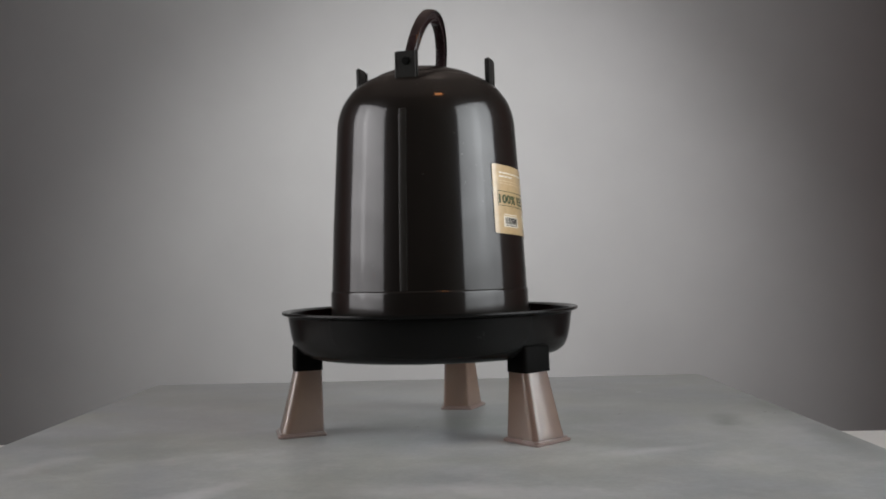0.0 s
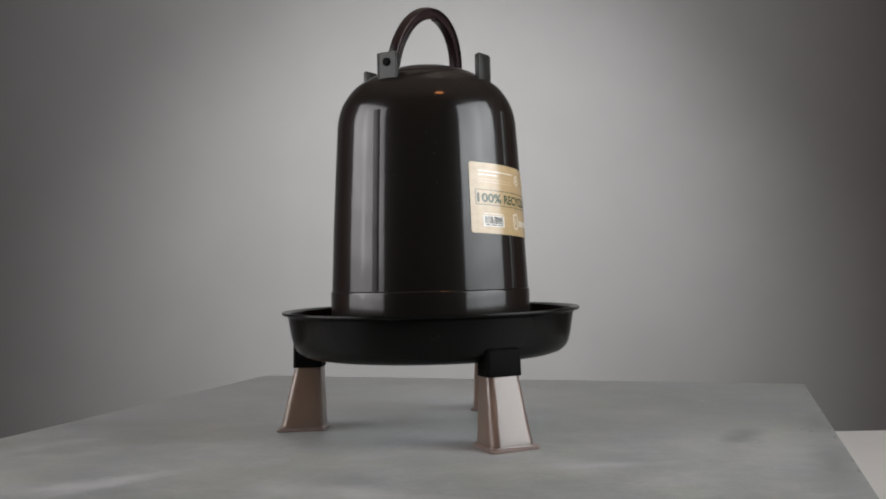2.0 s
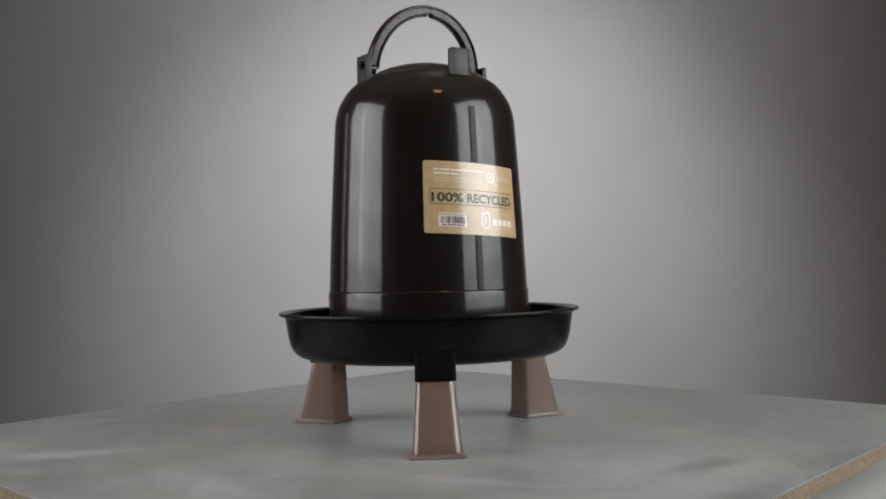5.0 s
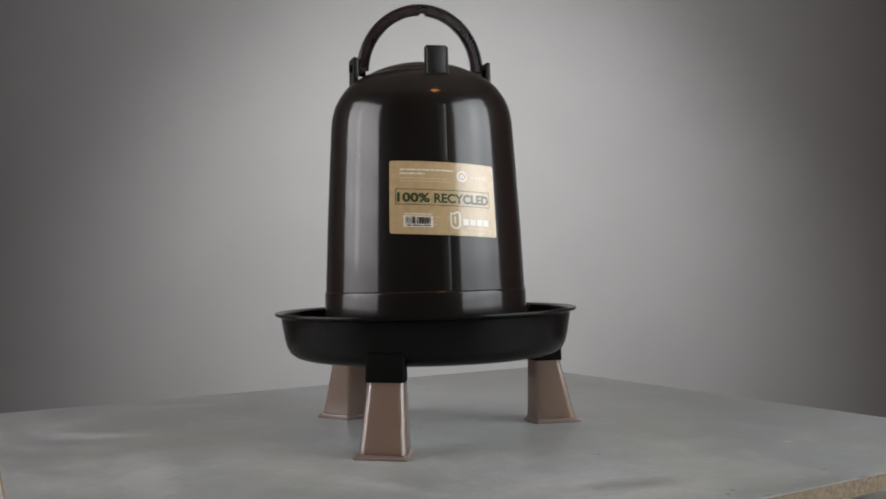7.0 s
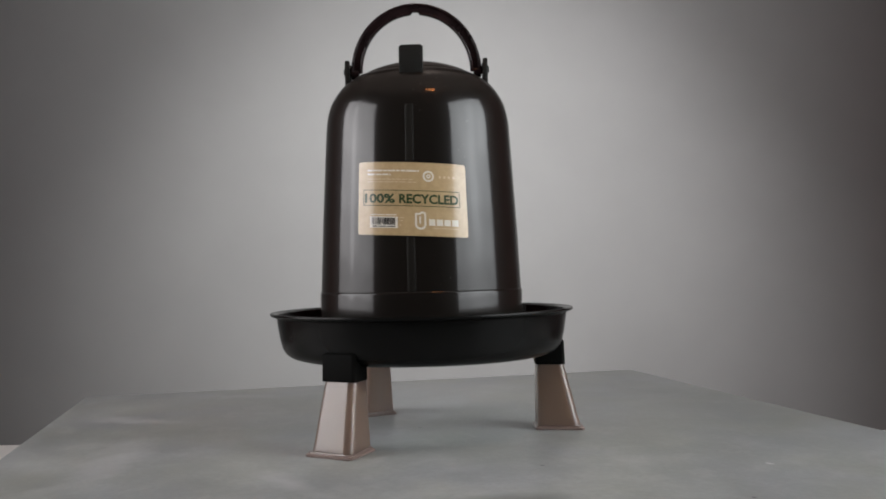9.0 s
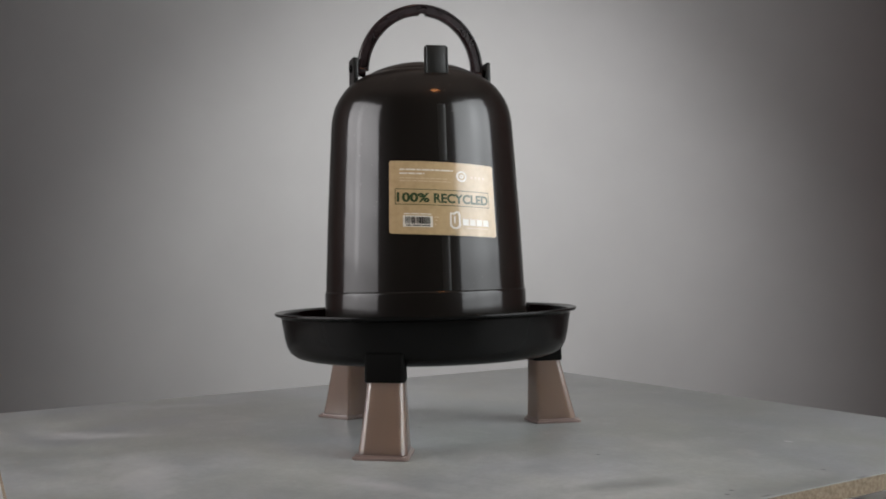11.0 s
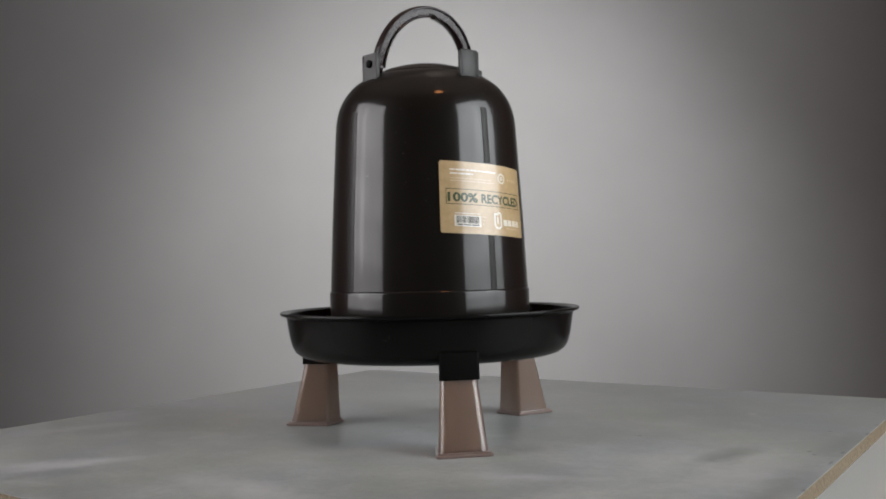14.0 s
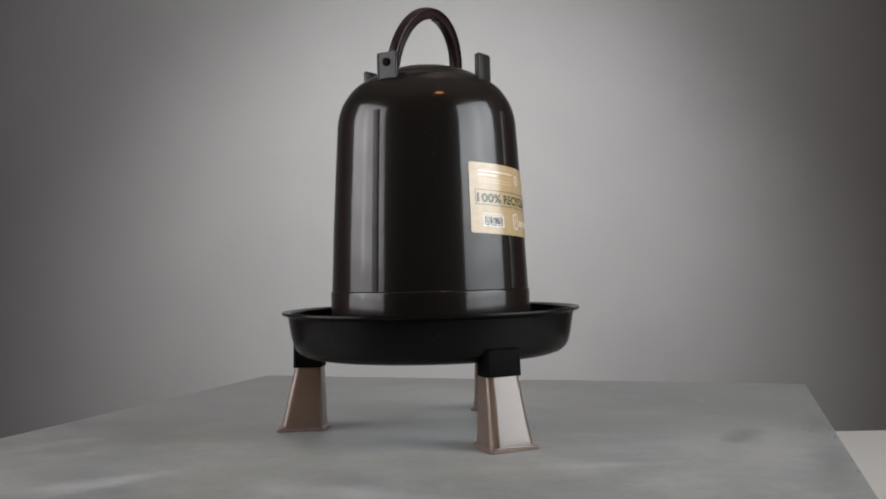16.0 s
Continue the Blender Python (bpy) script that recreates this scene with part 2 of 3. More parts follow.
INKPALE, nt, b = material("pale_ink", (0.62, 0.48, 0.31), 0.5)
for ink in (INKGREEN, INKBLACK, INKWHITE, INKPALE):     # all under the label's varnish
    b = ink.node_tree.nodes["Principled BSDF"]
    b.inputs["Coat Weight"].default_value, b.inputs["Coat Roughness"].default_value, b.inputs["Coat IOR"].default_value = 1.0, 0.10, 1.41
BULB, nt, b = material("warm_lamp_glow", (1.0, 0.6, 0.3), 0.5)
b.inputs["Emission Color"].default_value = (1.0, 0.38, 0.13, 1)
b.inputs["Emission Strength"].default_value = 11.0
WHITEPLASTIC, nt, b = material("white_plastic", (0.7, 0.7, 0.68), 0.4)


# ---------------------------------------------------------------- mesh helpers
def part(name, bm, mat, parent=None, label="", smooth=None):
    bm.normal_update()
    me = bpy.data.meshes.new(name)
    bm.to_mesh(me)
    bm.free()
    for m in (mat if isinstance(mat, (list, tuple)) else [mat]):
        me.materials.append(m)
    if smooth is not None:
        me.shade_smooth()
        me.set_sharp_from_angle(angle=radians(smooth))
    ob = new(name, me)
    if parent:
        ob.parent = parent
    return tagged(ob, label) if label else ob


def box(bm, x0, x1, y0, y1, z0, z1, bevel=0.0, seg=2):
    r = bmesh.ops.create_cube(bm, size=1.0)
    for v in r["verts"]:
        v.co = Vector((x0 + (v.co.x + 0.5) * (x1 - x0), y0 + (v.co.y + 0.5) * (y1 - y0), z0 + (v.co.z + 0.5) * (z1 - z0)))
    if bevel:
        edges = {e for v in r["verts"] for e in v.link_edges}
        bmesh.ops.bevel(bm, geom=list(edges), offset=bevel, segments=seg, affect="EDGES", profile=0.5)
    return bm


def cyl(bm, m, r, depth, seg=24, r2=None):
    bmesh.ops.create_cone(bm, cap_ends=True, segments=seg, radius1=r, radius2=r if r2 is None else r2, depth=depth, matrix=m)
    return bm


def lathe(profile, seg=128):
    """A surface turned about z from (radius, height) pairs; a zero radius closes it."""
    bm = bmesh.new()
    rings = []
    for r, z in profile:
        if r < 1e-6:
            rings.append([bm.verts.new((0, 0, z))])
        else:
            rings.append([bm.verts.new((r * math.cos(2 * math.pi * i / seg), r * math.sin(2 * math.pi * i / seg), z)) for i in range(seg)])
    for a, b2 in zip(rings, rings[1:]):
        if len(a) == len(b2) == 1:
            continue
        for i in range(seg):
            j = (i + 1) % seg
            if len(a) == 1:
                bm.faces.new((a[0], b2[j], b2[i]))
            elif len(b2) == 1:
                bm.faces.new((a[i], a[j], b2[0]))
            else:
                bm.faces.new((a[i], a[j], b2[j], b2[i]))
    bmesh.ops.recalc_face_normals(bm, faces=bm.faces)
    return bm


def smooth_curve(points, n):
    """Catmull-Rom through the points, n steps to a span."""
    out = []
    p = [Vector(points[0]) * 2 - Vector(points[1])] + [Vector(q) for q in points] + [Vector(points[-1]) * 2 - Vector(points[-2])]
    for i in range(1, len(p) - 2):
        for k in range(n):
            t = k / n
            a, b2, c, d = p[i - 1], p[i], p[i + 1], p[i + 2]
            out.append(0.5 * ((2 * b2) + (c - a) * t + (2 * a - 5 * b2 + 4 * c - d) * t * t + (3 * b2 - a - 3 * c + d) * t ** 3))
    out.append(p[-2])
    return [tuple(v) for v in out]


# ---------------------------------------------------------------- the studio
def slab(name, x0, x1, y0, y1, z0, z1, mat, label, category):
    return tagged(part(name, box(bmesh.new(), x0, x1, y0, y1, z0, z1), mat), label, category, kind="structure")


slab("floor", -2.6, 2.4, -3.6, 2.41, FLOOR_Z - 0.1, FLOOR_Z, FLOORMAT, "dark grey smooth studio floor", "floor")
slab("ceiling", -2.6, 2.4, -3.6, 2.41, CEIL_Z, CEIL_Z + 0.1, CEILMAT, "plain warm white studio ceiling", "ceiling")
slab("wall_north", -2.6, 2.4, WALL_Y, WALL_Y + 0.1, FLOOR_Z, CEIL_Z, PAINT, "plain light grey painted wall behind the table", "wall")
slab("wall_south", -2.6, 2.4, -3.6, -3.5, FLOOR_Z, CEIL_Z, DIM, "dim charcoal studio wall", "wall")
# unseen side walls, coloured to throw reddish light on wall_north
slab("wall_west", -2.6, -2.5, -3.6, 2.41, FLOOR_Z, CEIL_Z, MAROON_BOUNCE, "unseen side wall, maroon to redden the bounced light", "wall")
slab("wall_east", 2.3, 2.4, -3.6, 2.41, FLOOR_Z, CEIL_Z, MAROON_BOUNCE, "unseen side wall, maroon to redden the bounced light", "wall")


def build_table():
    table = tagged(new("table"), "white melamine work table standing off the wall", "table")
    table.matrix_basis = pose(0, 0.3496, FLOOR_Z, 0, 0, -3.9)
    h = TABLE_Z - FLOOR_Z
    part("tabletop", box(bmesh.new(), -0.95, 0.95, -0.90, 0.0, h - 0.03, h, 0.002), WHITETOP, table)
    for sx in (-0.89, 0.89):
        for sy in (-0.84, -0.06):
            part("leg", box(bmesh.new(), sx - 0.025, sx + 0.025, sy - 0.025, sy + 0.025, 0, h - 0.03, 0.003), STEEL, table)


build_table()


def build_turntable():
    """A dark drum stands on the table; its platter turns."""
    base = tagged(new("turntable"), "dark brown round turntable standing under the board", "turntable")
    base.location = (0, 0, TABLE_Z)
    part("drum", lathe([(0, 0), (0.165, 0), (0.17, 0.003), (0.17, 0.030), (0.166, 0.034), (0, 0.034)], 64), DARKWOOD, base, smooth=40)
    top = -0.016 - TABLE_Z
    platter = part("platter", lathe([(0, 0.035), (0.195, 0.035), (0.2, 0.038), (0.2, top - 0.003), (0.197, top), (0, top)], 64), DARKWOOD, base, smooth=40)
    return platter


PLATTER = build_turntable()


def build_board():
    board = tagged(new("board"), "grey concrete-look laminated square board with raw chipboard edges", "board")
    # a hand-cut panel, a little out of square
    corners = ((-0.4930, -0.4170), (0.4680, -0.5010), (0.4908, 0.4660), (-0.4490, 0.5180))

    def sheet(z0, z1, grow, bevel):
        bm = bmesh.new()
        low, high = [[bm.verts.new((x * grow, y * grow, z)) for x, y in corners] for z in (z0, z1)]
        bm.faces.new(low[::-1])
        bm.faces.new(high)
        for i in range(4):
            bm.faces.new((low[i], low[(i + 1) % 4], high[(i + 1) % 4], high[i]))
        if bevel:
            bmesh.ops.bevel(bm, geom=list(bm.edges), offset=bevel, segments=2, affect="EDGES", profile=0.5)
        return bm

    part("chipboard_core", sheet(-0.016, -0.0012, 1.0, 0.0), CHIP, board, "raw tan particle board core", smooth=40)
    part("laminate", sheet(-0.0012, 0, 1.001, 0.0003), CONCRETE, board, "grey clouded concrete-print laminate", smooth=40)
    return board


BOARD = build_board()

# ---------------------------------------------------------------- the drinker
BELL = [(0.1204, 0.112), (0.1206, 0.1402), (0.1205, 0.1657), (0.1202, 0.1672), (0.1192, 0.1684), (0.1159, 0.2441), (0.1120, 0.3132), (0.1089, 0.3654),
        (0.1071, 0.3765), (0.1033, 0.3890), (0.0963, 0.4011), (0.0883, 0.4107), (0.0773, 0.4189), (0.0693, 0.4231)]
LUG_ANGLES = (-105.6, -18.8, 74.2, 162.2)
RIB_ANGLES = (-105.0, -19.6, 74.7, 160.7)
LEGS = ((-46.8, 0.0005), (74.7, -0.0010), (190.6, -0.0015))     # angle, and how far out of the common ring


BELL_SIDE = BELL[:6] + smooth_curve([BELL[5], BELL[6], BELL[7]], 4)[1:] + smooth_curve(BELL[7:], 5)[1:]


def bell_radius(z):
    for (r0, z0), (r1, z1) in zip(BELL_SIDE, BELL_SIDE[1:]):
        if z0 <= z <= z1:
            return r0 + (r1 - r0) * (z - z0) / (z1 - z0)
    return BELL[0][0]


def turned(bm, angle, place=(0, 0, 0)):
    """Move a piece built with x outwards to its angle about the drinker's axis."""
    bm.transform(Matrix.Rotation(radians(angle), 4, "Z") @ Matrix.Translation(place))
    return bm


def build_bell(thing):
    outer = BELL_SIDE + [(0.0680, 0.4235), (0.0673, 0.4233), (0.0666, 0.4235), (0.0660, 0.4245), (0.0648, 0.4253), (0.0600, 0.4280), (0.0500, 0.4322), (0.0380, 0.4359), (0.0250, 0.4384), (0.0120, 0.4397), (0, 0.4400)]
    inner = [(0, 0.4360), (0.05, 0.428), (0.085, 0.408), (0.103, 0.382), (0.1060, 0.365), (0.1165, 0.17), (0.1180, 0.112)]
    part("bell", lathe(outer + inner + [outer[0]], 144), PLASTIC, thing, "glossy olive-black domed water bell", smooth=32)


def build_rib(thing, angle, z0, z1):
    """A narrow raised band with a rounded back, down the bell's side."""
    bm = bmesh.new()
    n = max(3, round((z1 - z0) / 0.017))
    wide, high = 0.0045, 0.0007
    cross = [(wide * math.sin(k * math.pi / 12), high * (math.cos(k * math.pi / 12) - 0.12)) for k in range(-6, 7)]
    rows = []
    heights = sorted({z0 + (z1 - z0) * i / n for i in range(n + 1)} | {z for _, z in BELL_SIDE if z0 + 0.001 < z < z1 - 0.001})
    for z, low in [(z0 - 0.0006, 0.0008)] + [(z, 0.0) for z in heights] + [(z1 + 0.0006, 0.0008)]:
        r = bell_radius(z) - low
        rows.append([bm.verts.new(((r + h) * math.cos(y / r), (r + h) * math.sin(y / r), z)) for y, h in cross])
    for a, b2 in zip(rows, rows[1:]):
        for i in range(len(cross) - 1):
            bm.faces.new((a[i], a[i + 1], b2[i + 1], b2[i]))
    for row in (rows[0], rows[-1]):
        bm.faces.new(row)
    bmesh.ops.recalc_face_normals(bm, faces=bm.faces)
    part("rib", turned(bm, angle), RIBMATT, thing, "rubbed matt raised rib", smooth=28)


def build_tray(thing):
    prof = [(0, 0.0897), (0.135, 0.0897), (0.1470, 0.0903), (0.1555, 0.0929), (0.1622, 0.0978), (0.1660, 0.1050), (0.1688, 0.1160), (0.1722, 0.1385),
            (0.1745, 0.1402), (0.1785, 0.1412), (0.1798, 0.1428), (0.1796, 0.1445), (0.1780, 0.1452), (0.1735, 0.1445), (0.1705, 0.1425),
            (0.1665, 0.1160), (0.1638, 0.1060), (0.1600, 0.0995), (0.1540, 0.0950), (0.147, 0.0925), (0.135, 0.0918), (0, 0.0918)]
    part("tray", lathe(prof, 144), TRAYBLACK, thing, "satin black round drinking tray", smooth=32)


def rounded_ring(x0, x1, hi, ho, ri, ro, steps=6):
    """A four-cornered outline with rounded corners: hi, ho half widths at x0 and x1, ri, ro the corners' radii."""
    pts = [Vector((x0, -hi)), Vector((x1, -ho)), Vector((x1, ho)), Vector((x0, hi))]
    out = []
    for i, r in enumerate((ri, ro, ro, ri)):
        p, a, c = pts[i], (pts[i - 1] - pts[i]).normalized(), (pts[(i + 1) % 4] - pts[i]).normalized()
        half = a.angle(c) / 2
        cut = r / math.tan(half)
        mid = p + (a + c).normalized() * (r / math.sin(half))
        s0, s1 = p + a * cut - mid, p + c * cut - mid
        sweep = math.pi - 2 * half
        for k in range(steps + 1):
            turn = Matrix.Rotation(sweep * k / steps, 2)
            out.append(mid + turn @ s0)
    return out


def loft(levels):
    """levels: (z, outline) pairs from below to above, closed at both ends."""
    bm = bmesh.new()
    rings = [[bm.verts.new((q.x, q.y, z)) for q in ring] for z, ring in levels]
    n = len(rings[0])
    bm.faces.new(rings[0][::-1])
    bm.faces.new(rings[-1])
    for a, c in zip(rings, rings[1:]):
        for i in range(n):
            bm.faces.new((a[i], a[(i + 1) % n], c[(i + 1) % n], c[i]))
    bmesh.ops.recalc_face_normals(bm, faces=bm.faces)
    return bm


def build_leg(thing, angle, out):
    """A black sleeve under the tray and a tapered leg, narrow towards the axis, on a stepped foot."""
    bm = loft([(0.0765, rounded_ring(0.1355, 0.1690, 0.0156, 0.0226, 0.003, 0.004)), (0.1035, rounded_ring(0.1355, 0.1685, 0.0154, 0.0222, 0.003, 0.004)), (0.1052, rounded_ring(0.1355, 0.1675, 0.0148, 0.0214, 0.003, 0.004)), (0.1060, rounded_ring(0.1355, 0.1650, 0.0138, 0.0200, 0.003, 0.004))])
    part("socket", turned(bm, angle, (out, 0, 0)), SLEEVE, thing, smooth=40)
    low, high = (0.1356, 0.1854, 0.0182, 0.0280), (0.1365, 0.1672, 0.0148, 0.0214)
    levels = []
    for i in range(7):
        k = i / 6
        a, c, d, e = (p + (q - p) * k for p, q in zip(low, high))
        if i == 0:
            levels.append((0.0040, rounded_ring(a - 0.0003, c + 0.0002, d + 0.0002, e + 0.0003, 0.004, 0.0095, 8)))
            levels.append((0.0062, rounded_ring(a - 0.0002, c - 0.0002, d + 0.0001, e + 0.0001, 0.004, 0.0095, 8)))
            levels.append((0.0100, rounded_ring(a, c - 0.0009, d, e - 0.0003, 0.004, 0.0095, 8)))
            continue
        levels.append((0.0045 + 0.0755 * k, rounded_ring(a, c, d, e, 0.004, 0.0095 - 0.0020 * k, 8)))
    leg = part("leg", turned(loft(levels), angle, (out, 0, 0)), ROSE, thing, "smoky rose translucent plastic leg", smooth=40)
    core = [(0.0062 + 0.0720 * k, rounded_ring(*(p + g + (q - p) * k for p, q, g in zip(low, high, (0.0025, -0.0030, -0.0036, -0.0052))), 0.003, 0.004, 8)) for k in (0, 0.5, 1)]
    part("inner_wall", turned(loft(core), angle, (out, 0, 0)), CORE, leg, "milky olive-tan inside of the hollow leg", smooth=40)
    foot = [(z, rounded_ring(0.1325 + g, 0.1895 - g, 0.0215 - g, 0.0310 - g, 0.003, 0.005)) for z, g in ((0, 0.0006), (0.0006, 0.0), (0.0024, 0.0), (0.0032, 0.0008))]
    part("foot", turned(loft(foot), angle, (out, 0, 0)), PINK, leg, smooth=40)
    step = [(z, rounded_ring(0.1343 + g, 0.1876 - g, 0.0200 - g, 0.0292 - g, 0.003, 0.006)) for z, g in ((0.0032, 0.0), (0.0046, 0.0), (0.0050, 0.0003))]
    part("foot_step", turned(loft(step), angle, (out, 0, 0)), PINK, leg, smooth=40)


def holed_plate(x0, x1, wide, z0, z1, zc, r):
    """An upright plate with a round hole through it."""
    bm = bmesh.new()
    corners = [math.atan2(z - zc, y) for y in (-wide, wide) for z in (z0, z1)]
    angles = sorted([radians(15 * i) - math.pi + 0.02 for i in range(24)] + corners)
    rims = []
    for x in (x0, x1):
        outer, hole = [], []
        for a in angles:
            c, q = math.cos(a), math.sin(a)
            k = min(wide / max(abs(c), 1e-6), (z1 - zc if q > 0 else zc - z0) / max(abs(q), 1e-6))
            outer.append(bm.verts.new((x, k * c, zc + k * q)))
            hole.append(bm.verts.new((x, r * c, zc + r * q)))
        rims.append((outer, hole))
    (o0, h0), (o1, h1) = rims
    n = len(angles)
    for i in range(n):
        j = (i + 1) % n
        for quad in ((o0[i], o0[j], h0[j], h0[i]), (o1[i], h1[i], h1[j], o1[j]), (o0[i], o1[i], o1[j], o0[j]), (h0[i], h0[j], h1[j], h1[i])):
            bm.faces.new(quad)
    bmesh.ops.recalc_face_normals(bm, faces=bm.faces)
    return bm


def build_lug(thing, angle, pinned):
    if pinned:
        bm = holed_plate(0.0814, 0.0848, 0.0116, 0.4100, 0.4436, 0.4322, 0.0050)
    else:
        bm = box(bmesh.new(), 0.0815, 0.0850, -0.0120, 0.0120, 0.4100, 0.4447, 0.0016)
    lug = part("lug", turned(bm, angle), LUGGREY, thing, smooth=40)
    for s in (-1, 1):
        bm = box(bmesh.new(), 0.0794, 0.0854, s * 0.0120 - 0.0015, s * 0.0120 + 0.0015, 0.4110, 0.4430, 0.0011)
        part("cheek", turned(bm, angle), LUGGREY, lug, smooth=40)
    if pinned:
        bm = cyl(bmesh.new(), Matrix.Translation((0.0818, 0, 0.4318)) @ Matrix.Rotation(radians(90), 4, "Y"), 0.0046, 0.0110, 20)
        bmesh.ops.bevel(bm, geom=[e for e in bm.edges if e.calc_face_angle(0) > 1], offset=0.0008, segments=2, affect="EDGES")
        part("pivot_pin", turned(bm, angle), SLEEVE, lug, smooth=40)


def build_handle(thing, angle):
    """A bowed handle of channel section with a small notch under its crown."""
    bm = bmesh.new()
    n = 72
    half, zp, top = 0.0738, 0.4298, 0.5062
    side = [(-0.0088, 0.0050), (-0.0082, 0.0060), (-0.0064, 0.0060), (-0.0058, 0.0036), (0.0016, 0.0036), (0.0022, 0.0060), (0.0036, 0.0060), (0.0044, 0.0048), (0.0049, 0.0020)]
    sec = [(h, -w) for h, w in side] + [(h, w) for h, w in reversed(side)]
    rows = []
    for i in range(n + 1):
        a = math.pi * i / n
        x, z = half * math.cos(a), zp + (top - zp) * math.sin(a)
        out = Vector((math.cos(a) / half, 0, math.sin(a) / (top - zp))).normalized()
        row = []
        for h, w in sec:
            inner = h < -0.006
            k = -0.0030 if inner and abs(a - math.pi / 2) < 0.06 else 0.0
            p = Vector((x, 0, z)) + out * (h - k) + Vector((0, w, 0))
            row.append(bm.verts.new(p))
        rows.append(row)
    m = len(sec)
    for a, b2 in zip(rows, rows[1:]):
        for i in range(m):
            bm.faces.new((a[i], a[(i + 1) % m], b2[(i + 1) % m], b2[i]))
    bm.faces.new(rows[0])
    bm.faces.new(rows[-1])
    bmesh.ops.recalc_face_normals(bm, faces=bm.faces)
    bmesh.ops.bevel(bm, geom=[e for e in bm.edges if e.calc_face_angle(0) > 0.9], offset=0.0003, segments=1, affect="EDGES")
    lean = Matrix.Translation((0, 0, zp)) @ Matrix.Rotation(radians(-10.5), 4, "X") @ Matrix.Translation((0, 0, -zp))
    bm.transform(lean)
    handle = part("handle", turned(bm, angle), PLUM, thing, "dark plum plastic carrying handle", smooth=35)
    for s in (-1, 1):
        bm = cyl(bmesh.new(), Matrix.Translation((s * 0.0735, 0, 0.4292)) @ Matrix.Rotation(radians(90), 4, "Y"), 0.0062, 0.0092, 20)
        part("handle_eye", turned(bm, angle), PLUM, handle, smooth=40)


# the label: u runs round the bell, v down it, both from 0 to 1
LAB_A0, LAB_A1 = -50.2, 12.0
LAB_TOP, LAB_H, LAB_DROP = 0.3123, 0.0800, 0.0065


def on_label(u, v, lift):
    a = radians(LAB_A0 + (LAB_A1 - LAB_A0) * u)
    z = LAB_TOP - LAB_DROP * u - LAB_H * v
    r = bell_radius(z) + lift
    return Vector((r * math.cos(a), r * math.sin(a), z))


def patch(bm, u0, u1, v0, v1, lift, thick=0.0002, corner=0.0):
    """A thin curved sheet on the bell."""
    us = [u0 + (u1 - u0) * i / max(1, round((u1 - u0) * 26)) for i in range(max(1, round((u1 - u0) * 26)) + 1)]
    if corner:
        us = sorted(us + [u0 + corner * k for k in (0.05, 0.15, 0.3, 0.6)] + [u1 - corner * k for k in (0.05, 0.15, 0.3, 0.6)])
    n = len(us) - 1

    def inset(u):
        k = max(0.0, 1 - min(u - u0, u1 - u) / corner) if corner else 0.0
        return corner * 1.6 * (1 - math.sqrt(max(0.0, 1 - k * k)))

    top = [[bm.verts.new(on_label(u, v0 + inset(u) if s > 0 else v1 - inset(u), h)) for u in us] for s, h in ((1, lift - thick), (1, lift), (-1, lift), (-1, lift - thick))]
    for a, b2 in zip(top, top[1:]):
        for i in range(n):
            bm.faces.new((a[i], b2[i], b2[i + 1], a[i + 1]))
    for i in (0, n):
        bm.faces.new([row[i] for row in top])
    return bm


def disc_patch(bm, u, v, r, lift, inner=0.0, a0=0.0, a1=360.0):
    """A ring or disc of radius r (a share of the label's height)."""
    n, asp = 28, LAB_H / (radians(LAB_A1 - LAB_A0) * 0.113)
    rings = []
    for k in (inner, r):
        rings.append([bm.verts.new(on_label(u + asp * k * math.cos(radians(a0 + (a1 - a0) * i / n)), v - k * math.sin(radians(a0 + (a1 - a0) * i / n)), lift)) for i in range(n + 1)])
    for i in range(n):
        bm.faces.new((rings[0][i], rings[1][i], rings[1][i + 1], rings[0][i + 1]))
    return bm


def lettering(words, u0, u1, v0, v1, lift):
    """Words in the built-in font, spread to the given stretch of the label."""
    cu = bpy.data.curves.new("lettering", "FONT")
    cu.body, cu.resolution_u, cu.offset = words, 3, 0.036
    ob = new("lettering", cu)
    me = bpy.data.meshes.new_from_object(ob.evaluated_get(bpy.context.evaluated_depsgraph_get()))
    bpy.data.objects.remove(ob)
    bm = bmesh.new()
    bm.from_mesh(me)
    xs, ys = [v.co.x for v in bm.verts], [v.co.y for v in bm.verts]
    x0, x1, y0, y1 = min(xs), max(xs), min(ys), max(ys)
    for v in bm.verts:
        v.co = on_label(u0 + (u1 - u0) * (v.co.x - x0) / (x1 - x0), v1 - (v1 - v0) * (v.co.y - y0) / (y1 - y0), lift)
    return bm


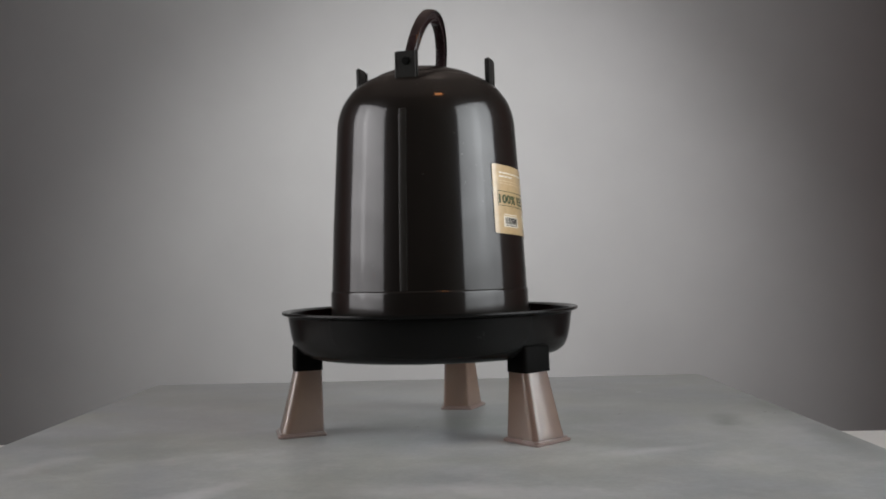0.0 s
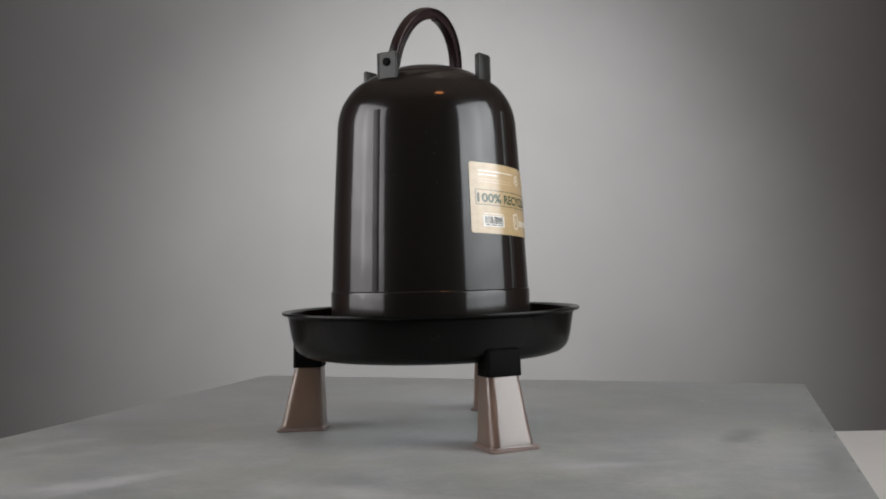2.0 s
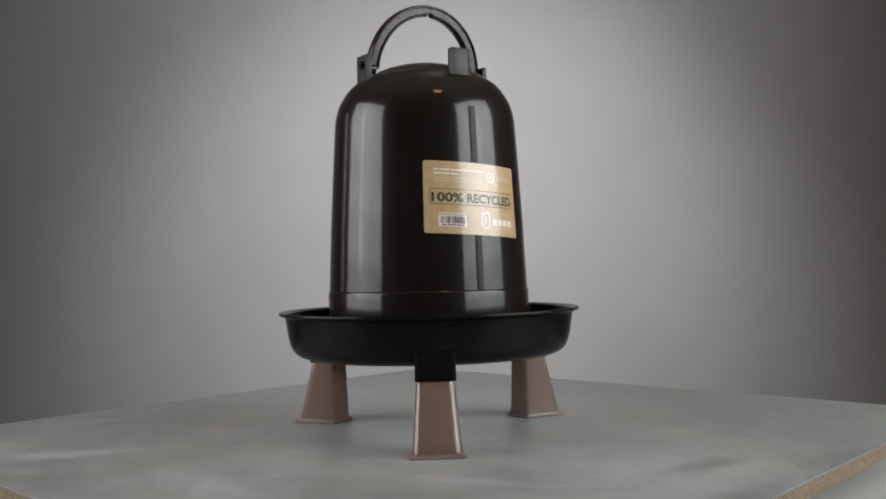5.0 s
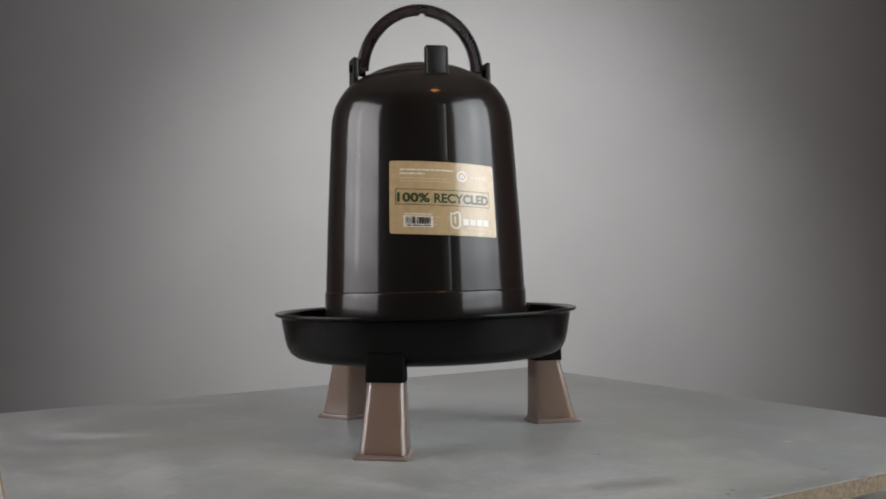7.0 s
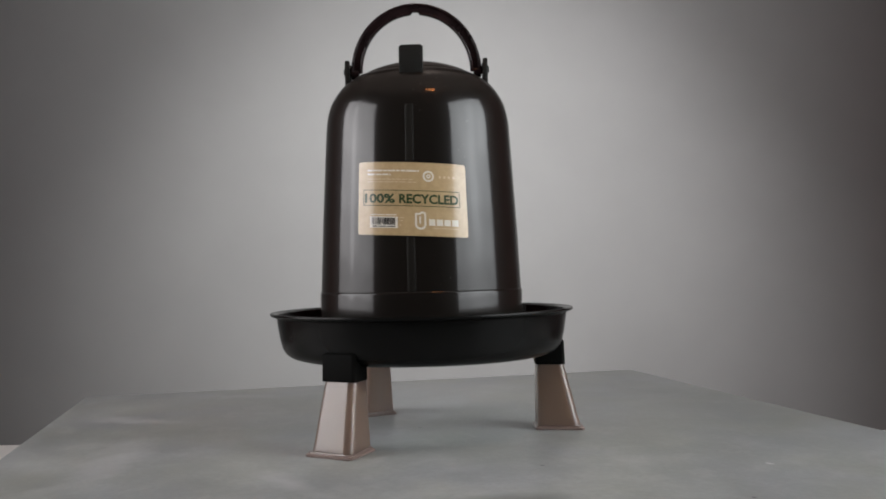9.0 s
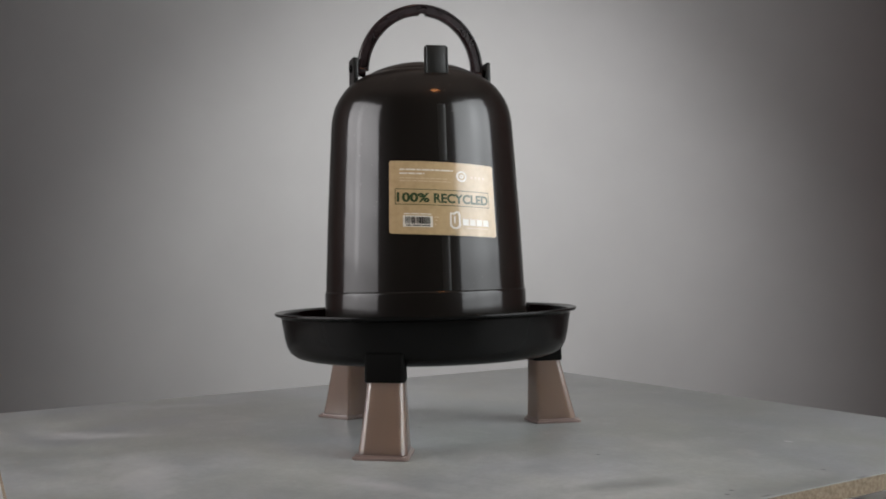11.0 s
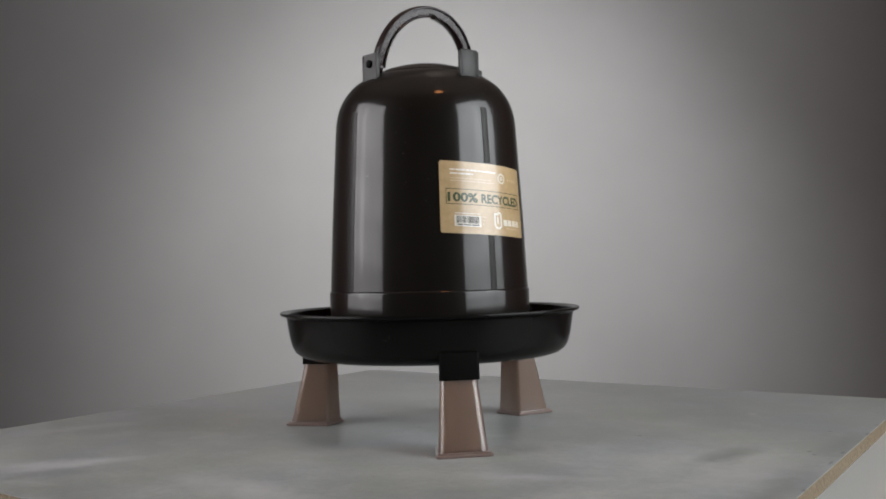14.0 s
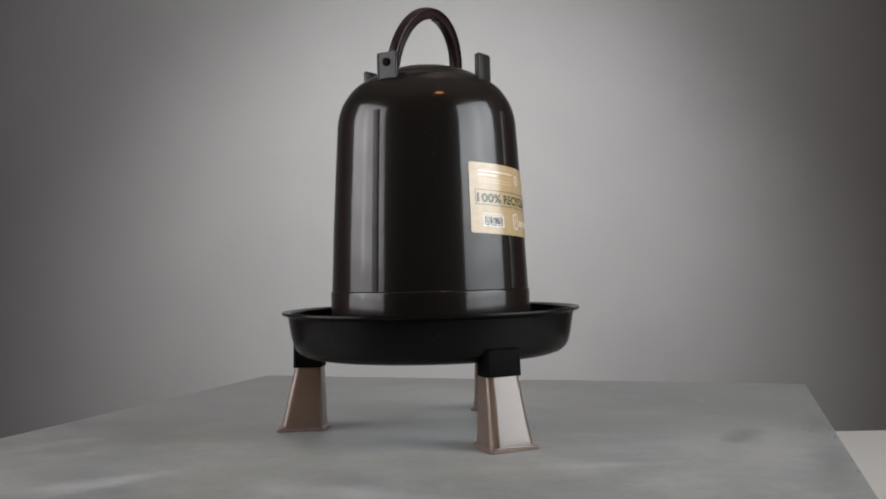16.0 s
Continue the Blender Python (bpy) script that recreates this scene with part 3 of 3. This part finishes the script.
def build_label(thing):
    def U(x):
        return (math.degrees(math.asin(-0.574 + 1.019 * (x - 100) / 578)) + 35.0) / 61.4

    def V(y):
        return (y - 52) / 378

    def bars(name, rows, mat, lift=0.00105):
        bm = bmesh.new()
        for x0, x1, y0, y1 in rows:
            patch(bm, U(x0), U(x1), V(y0), V(y1), lift, 0.0001)
        return part(name, bm, mat, label)

    bm = patch(bmesh.new(), 0, 1, 0, 1, 0.0009, 0.0005, 0.022)
    label = part("label", bm, KRAFT, thing, "kraft-brown paper label with green lettering", smooth=40)
    words = random.Random(8)

    def line(x0, x1, y0, y1, mat):
        """Unreadable small print: word-long bars."""
        rows, x = [], x0
        while x < x1 - 6:
            w = min(words.uniform(16, 52), x1 - x)
            rows.append((x, x + w, y0, y1))
            x += w + 5
        bars("text_line", rows, mat)

    line(150, 428, 92, 100, INKWHITE)
    line(150, 275, 112, 120, INKWHITE)
    line(150, 392, 138, 143, INKPALE)
    line(150, 412, 152, 157, INKPALE)
    bm = disc_patch(bmesh.new(), U(477), V(122), 0.075, 0.00105, 0.052)
    disc_patch(bm, U(477), V(122), 0.030, 0.00105, 0.012)
    part("badge", bm, INKWHITE, label)
    bars("text_line", [(532 + 24 * i, 544 + 24 * i, 118, 130) for i in range(4)], INKPALE)
    bars("panel_line", [(128, 640, 196, 199.5), (128, 640, 275, 278.5), (128, 130.5, 199.5, 275), (637.5, 640, 199.5, 275)], INKGREEN)
    for letters, x0, x1 in (("100%", 136, 298), ("RECYCLED", 320, 632)):
        part("lettering", lettering(letters, U(x0), U(x1), V(215), V(265), 0.00105), INKGREEN, label)
    line(170, 305, 322, 327, INKWHITE)
    bars("barcode_panel", [(165, 312, 334, 392)], INKWHITE)
    rnd = random.Random(5)
    x, rows = 176.0, []
    while x < 300:
        w = rnd.choice((1.6, 2.4, 3.6, 5.0))
        rows.append((x, x + w, 339, 376))
        x += w + rnd.choice((1.8, 2.8, 4.0))
    bars("barcode_line", rows, INKBLACK, 0.00120)
    bars("barcode_line", [(180, 205, 381, 387), (212, 252, 381, 387), (258, 298, 381, 387)], INKBLACK, 0.00120)
    bars("text_line", [(322, 344, 336, 341), (322, 338, 352, 357), (322, 330, 372, 380)], INKPALE)
    # clip-shaped emblem and a plain bar for the maker's name
    bm = bmesh.new()
    for x0, x1, y0, y1 in ((402, 412, 322, 370), (450, 460, 318, 372), (424, 433, 330, 366), (402, 430, 312, 322)):
        patch(bm, U(x0), U(x1), V(y0), V(y1), 0.00105, 0.0001)
    disc_patch(bm, U(431), V(368), 0.077, 0.00105, 0.050, 180, 360)
    disc_patch(bm, U(442), V(322), 0.047, 0.00105, 0.022, 0, 180)
    part("emblem", bm, INKWHITE, label)
    bars("maker_bar", [(474 + 40 * i, 474 + 40 * i + 33, 343, 375) for i in range(4)], INKWHITE)
    bars("text_line", [(495, 622, 387, 391)], INKPALE)


def build_drinker():
    thing = tagged(new("poultry_drinker"), "olive-black plastic poultry drinker on three rose translucent legs", "poultry drinker")
    build_tray(thing)
    build_bell(thing)
    for i, a in enumerate(RIB_ANGLES):
        for z0, z1 in (((0.169, 0.2300), (0.3110, 0.3735)) if i == 1 else ((0.169, 0.3735),)):
            build_rib(thing, a, z0, z1)
    for i, a in enumerate(LUG_ANGLES):
        build_lug(thing, a, i % 2 == 0)
    build_handle(thing, LUG_ANGLES[0])
    for a, out in LEGS:
        build_leg(thing, a, out)
    build_label(thing)
    return thing


DRINKER = build_drinker()


def build_ceiling_lamp():
    lamp = tagged(new("ceiling_lamp"), "small round warm-glowing ceiling lamp", "ceiling lamp")
    lamp.location = (0.37, -0.83, CEIL_Z)
    part("housing", lathe([(0, 0), (0.13, 0), (0.13, -0.03), (0.12, -0.034), (0.12, -0.01), (0, -0.01)], 40), WHITEPLASTIC, lamp, smooth=40)
    part("diffuser", lathe([(0, -0.0105), (0.118, -0.0105), (0.116, -0.03), (0, -0.036)], 40), BULB, lamp, smooth=40)


build_ceiling_lamp()


# ---------------------------------------------------------------- what turns
def spin(t):
    """The turntable's angle: it turns evenly, stops for a moment at 9 s and comes back the same way."""
    s = t if t <= 8.9 else (8.95 if t < 9.13 else 18.02 - t)
    return SPIN * s


def motions():
    times = sorted({round(0.25 * i, 2) for i in range(65)} | {8.9, 9.2} - {9.0})
    walk(BOARD, [(t, pose(0, 0, 0, 0, 0, spin(t))) for t in times])
    walk(PLATTER, [(t, pose(0, 0, 0, 0, 0, spin(t))) for t in times])
    walk(DRINKER, [(t, pose(0, 0, 0, 0, 0, spin(t)) @ Matrix.Translation(HUB)) for t in times])


motions()
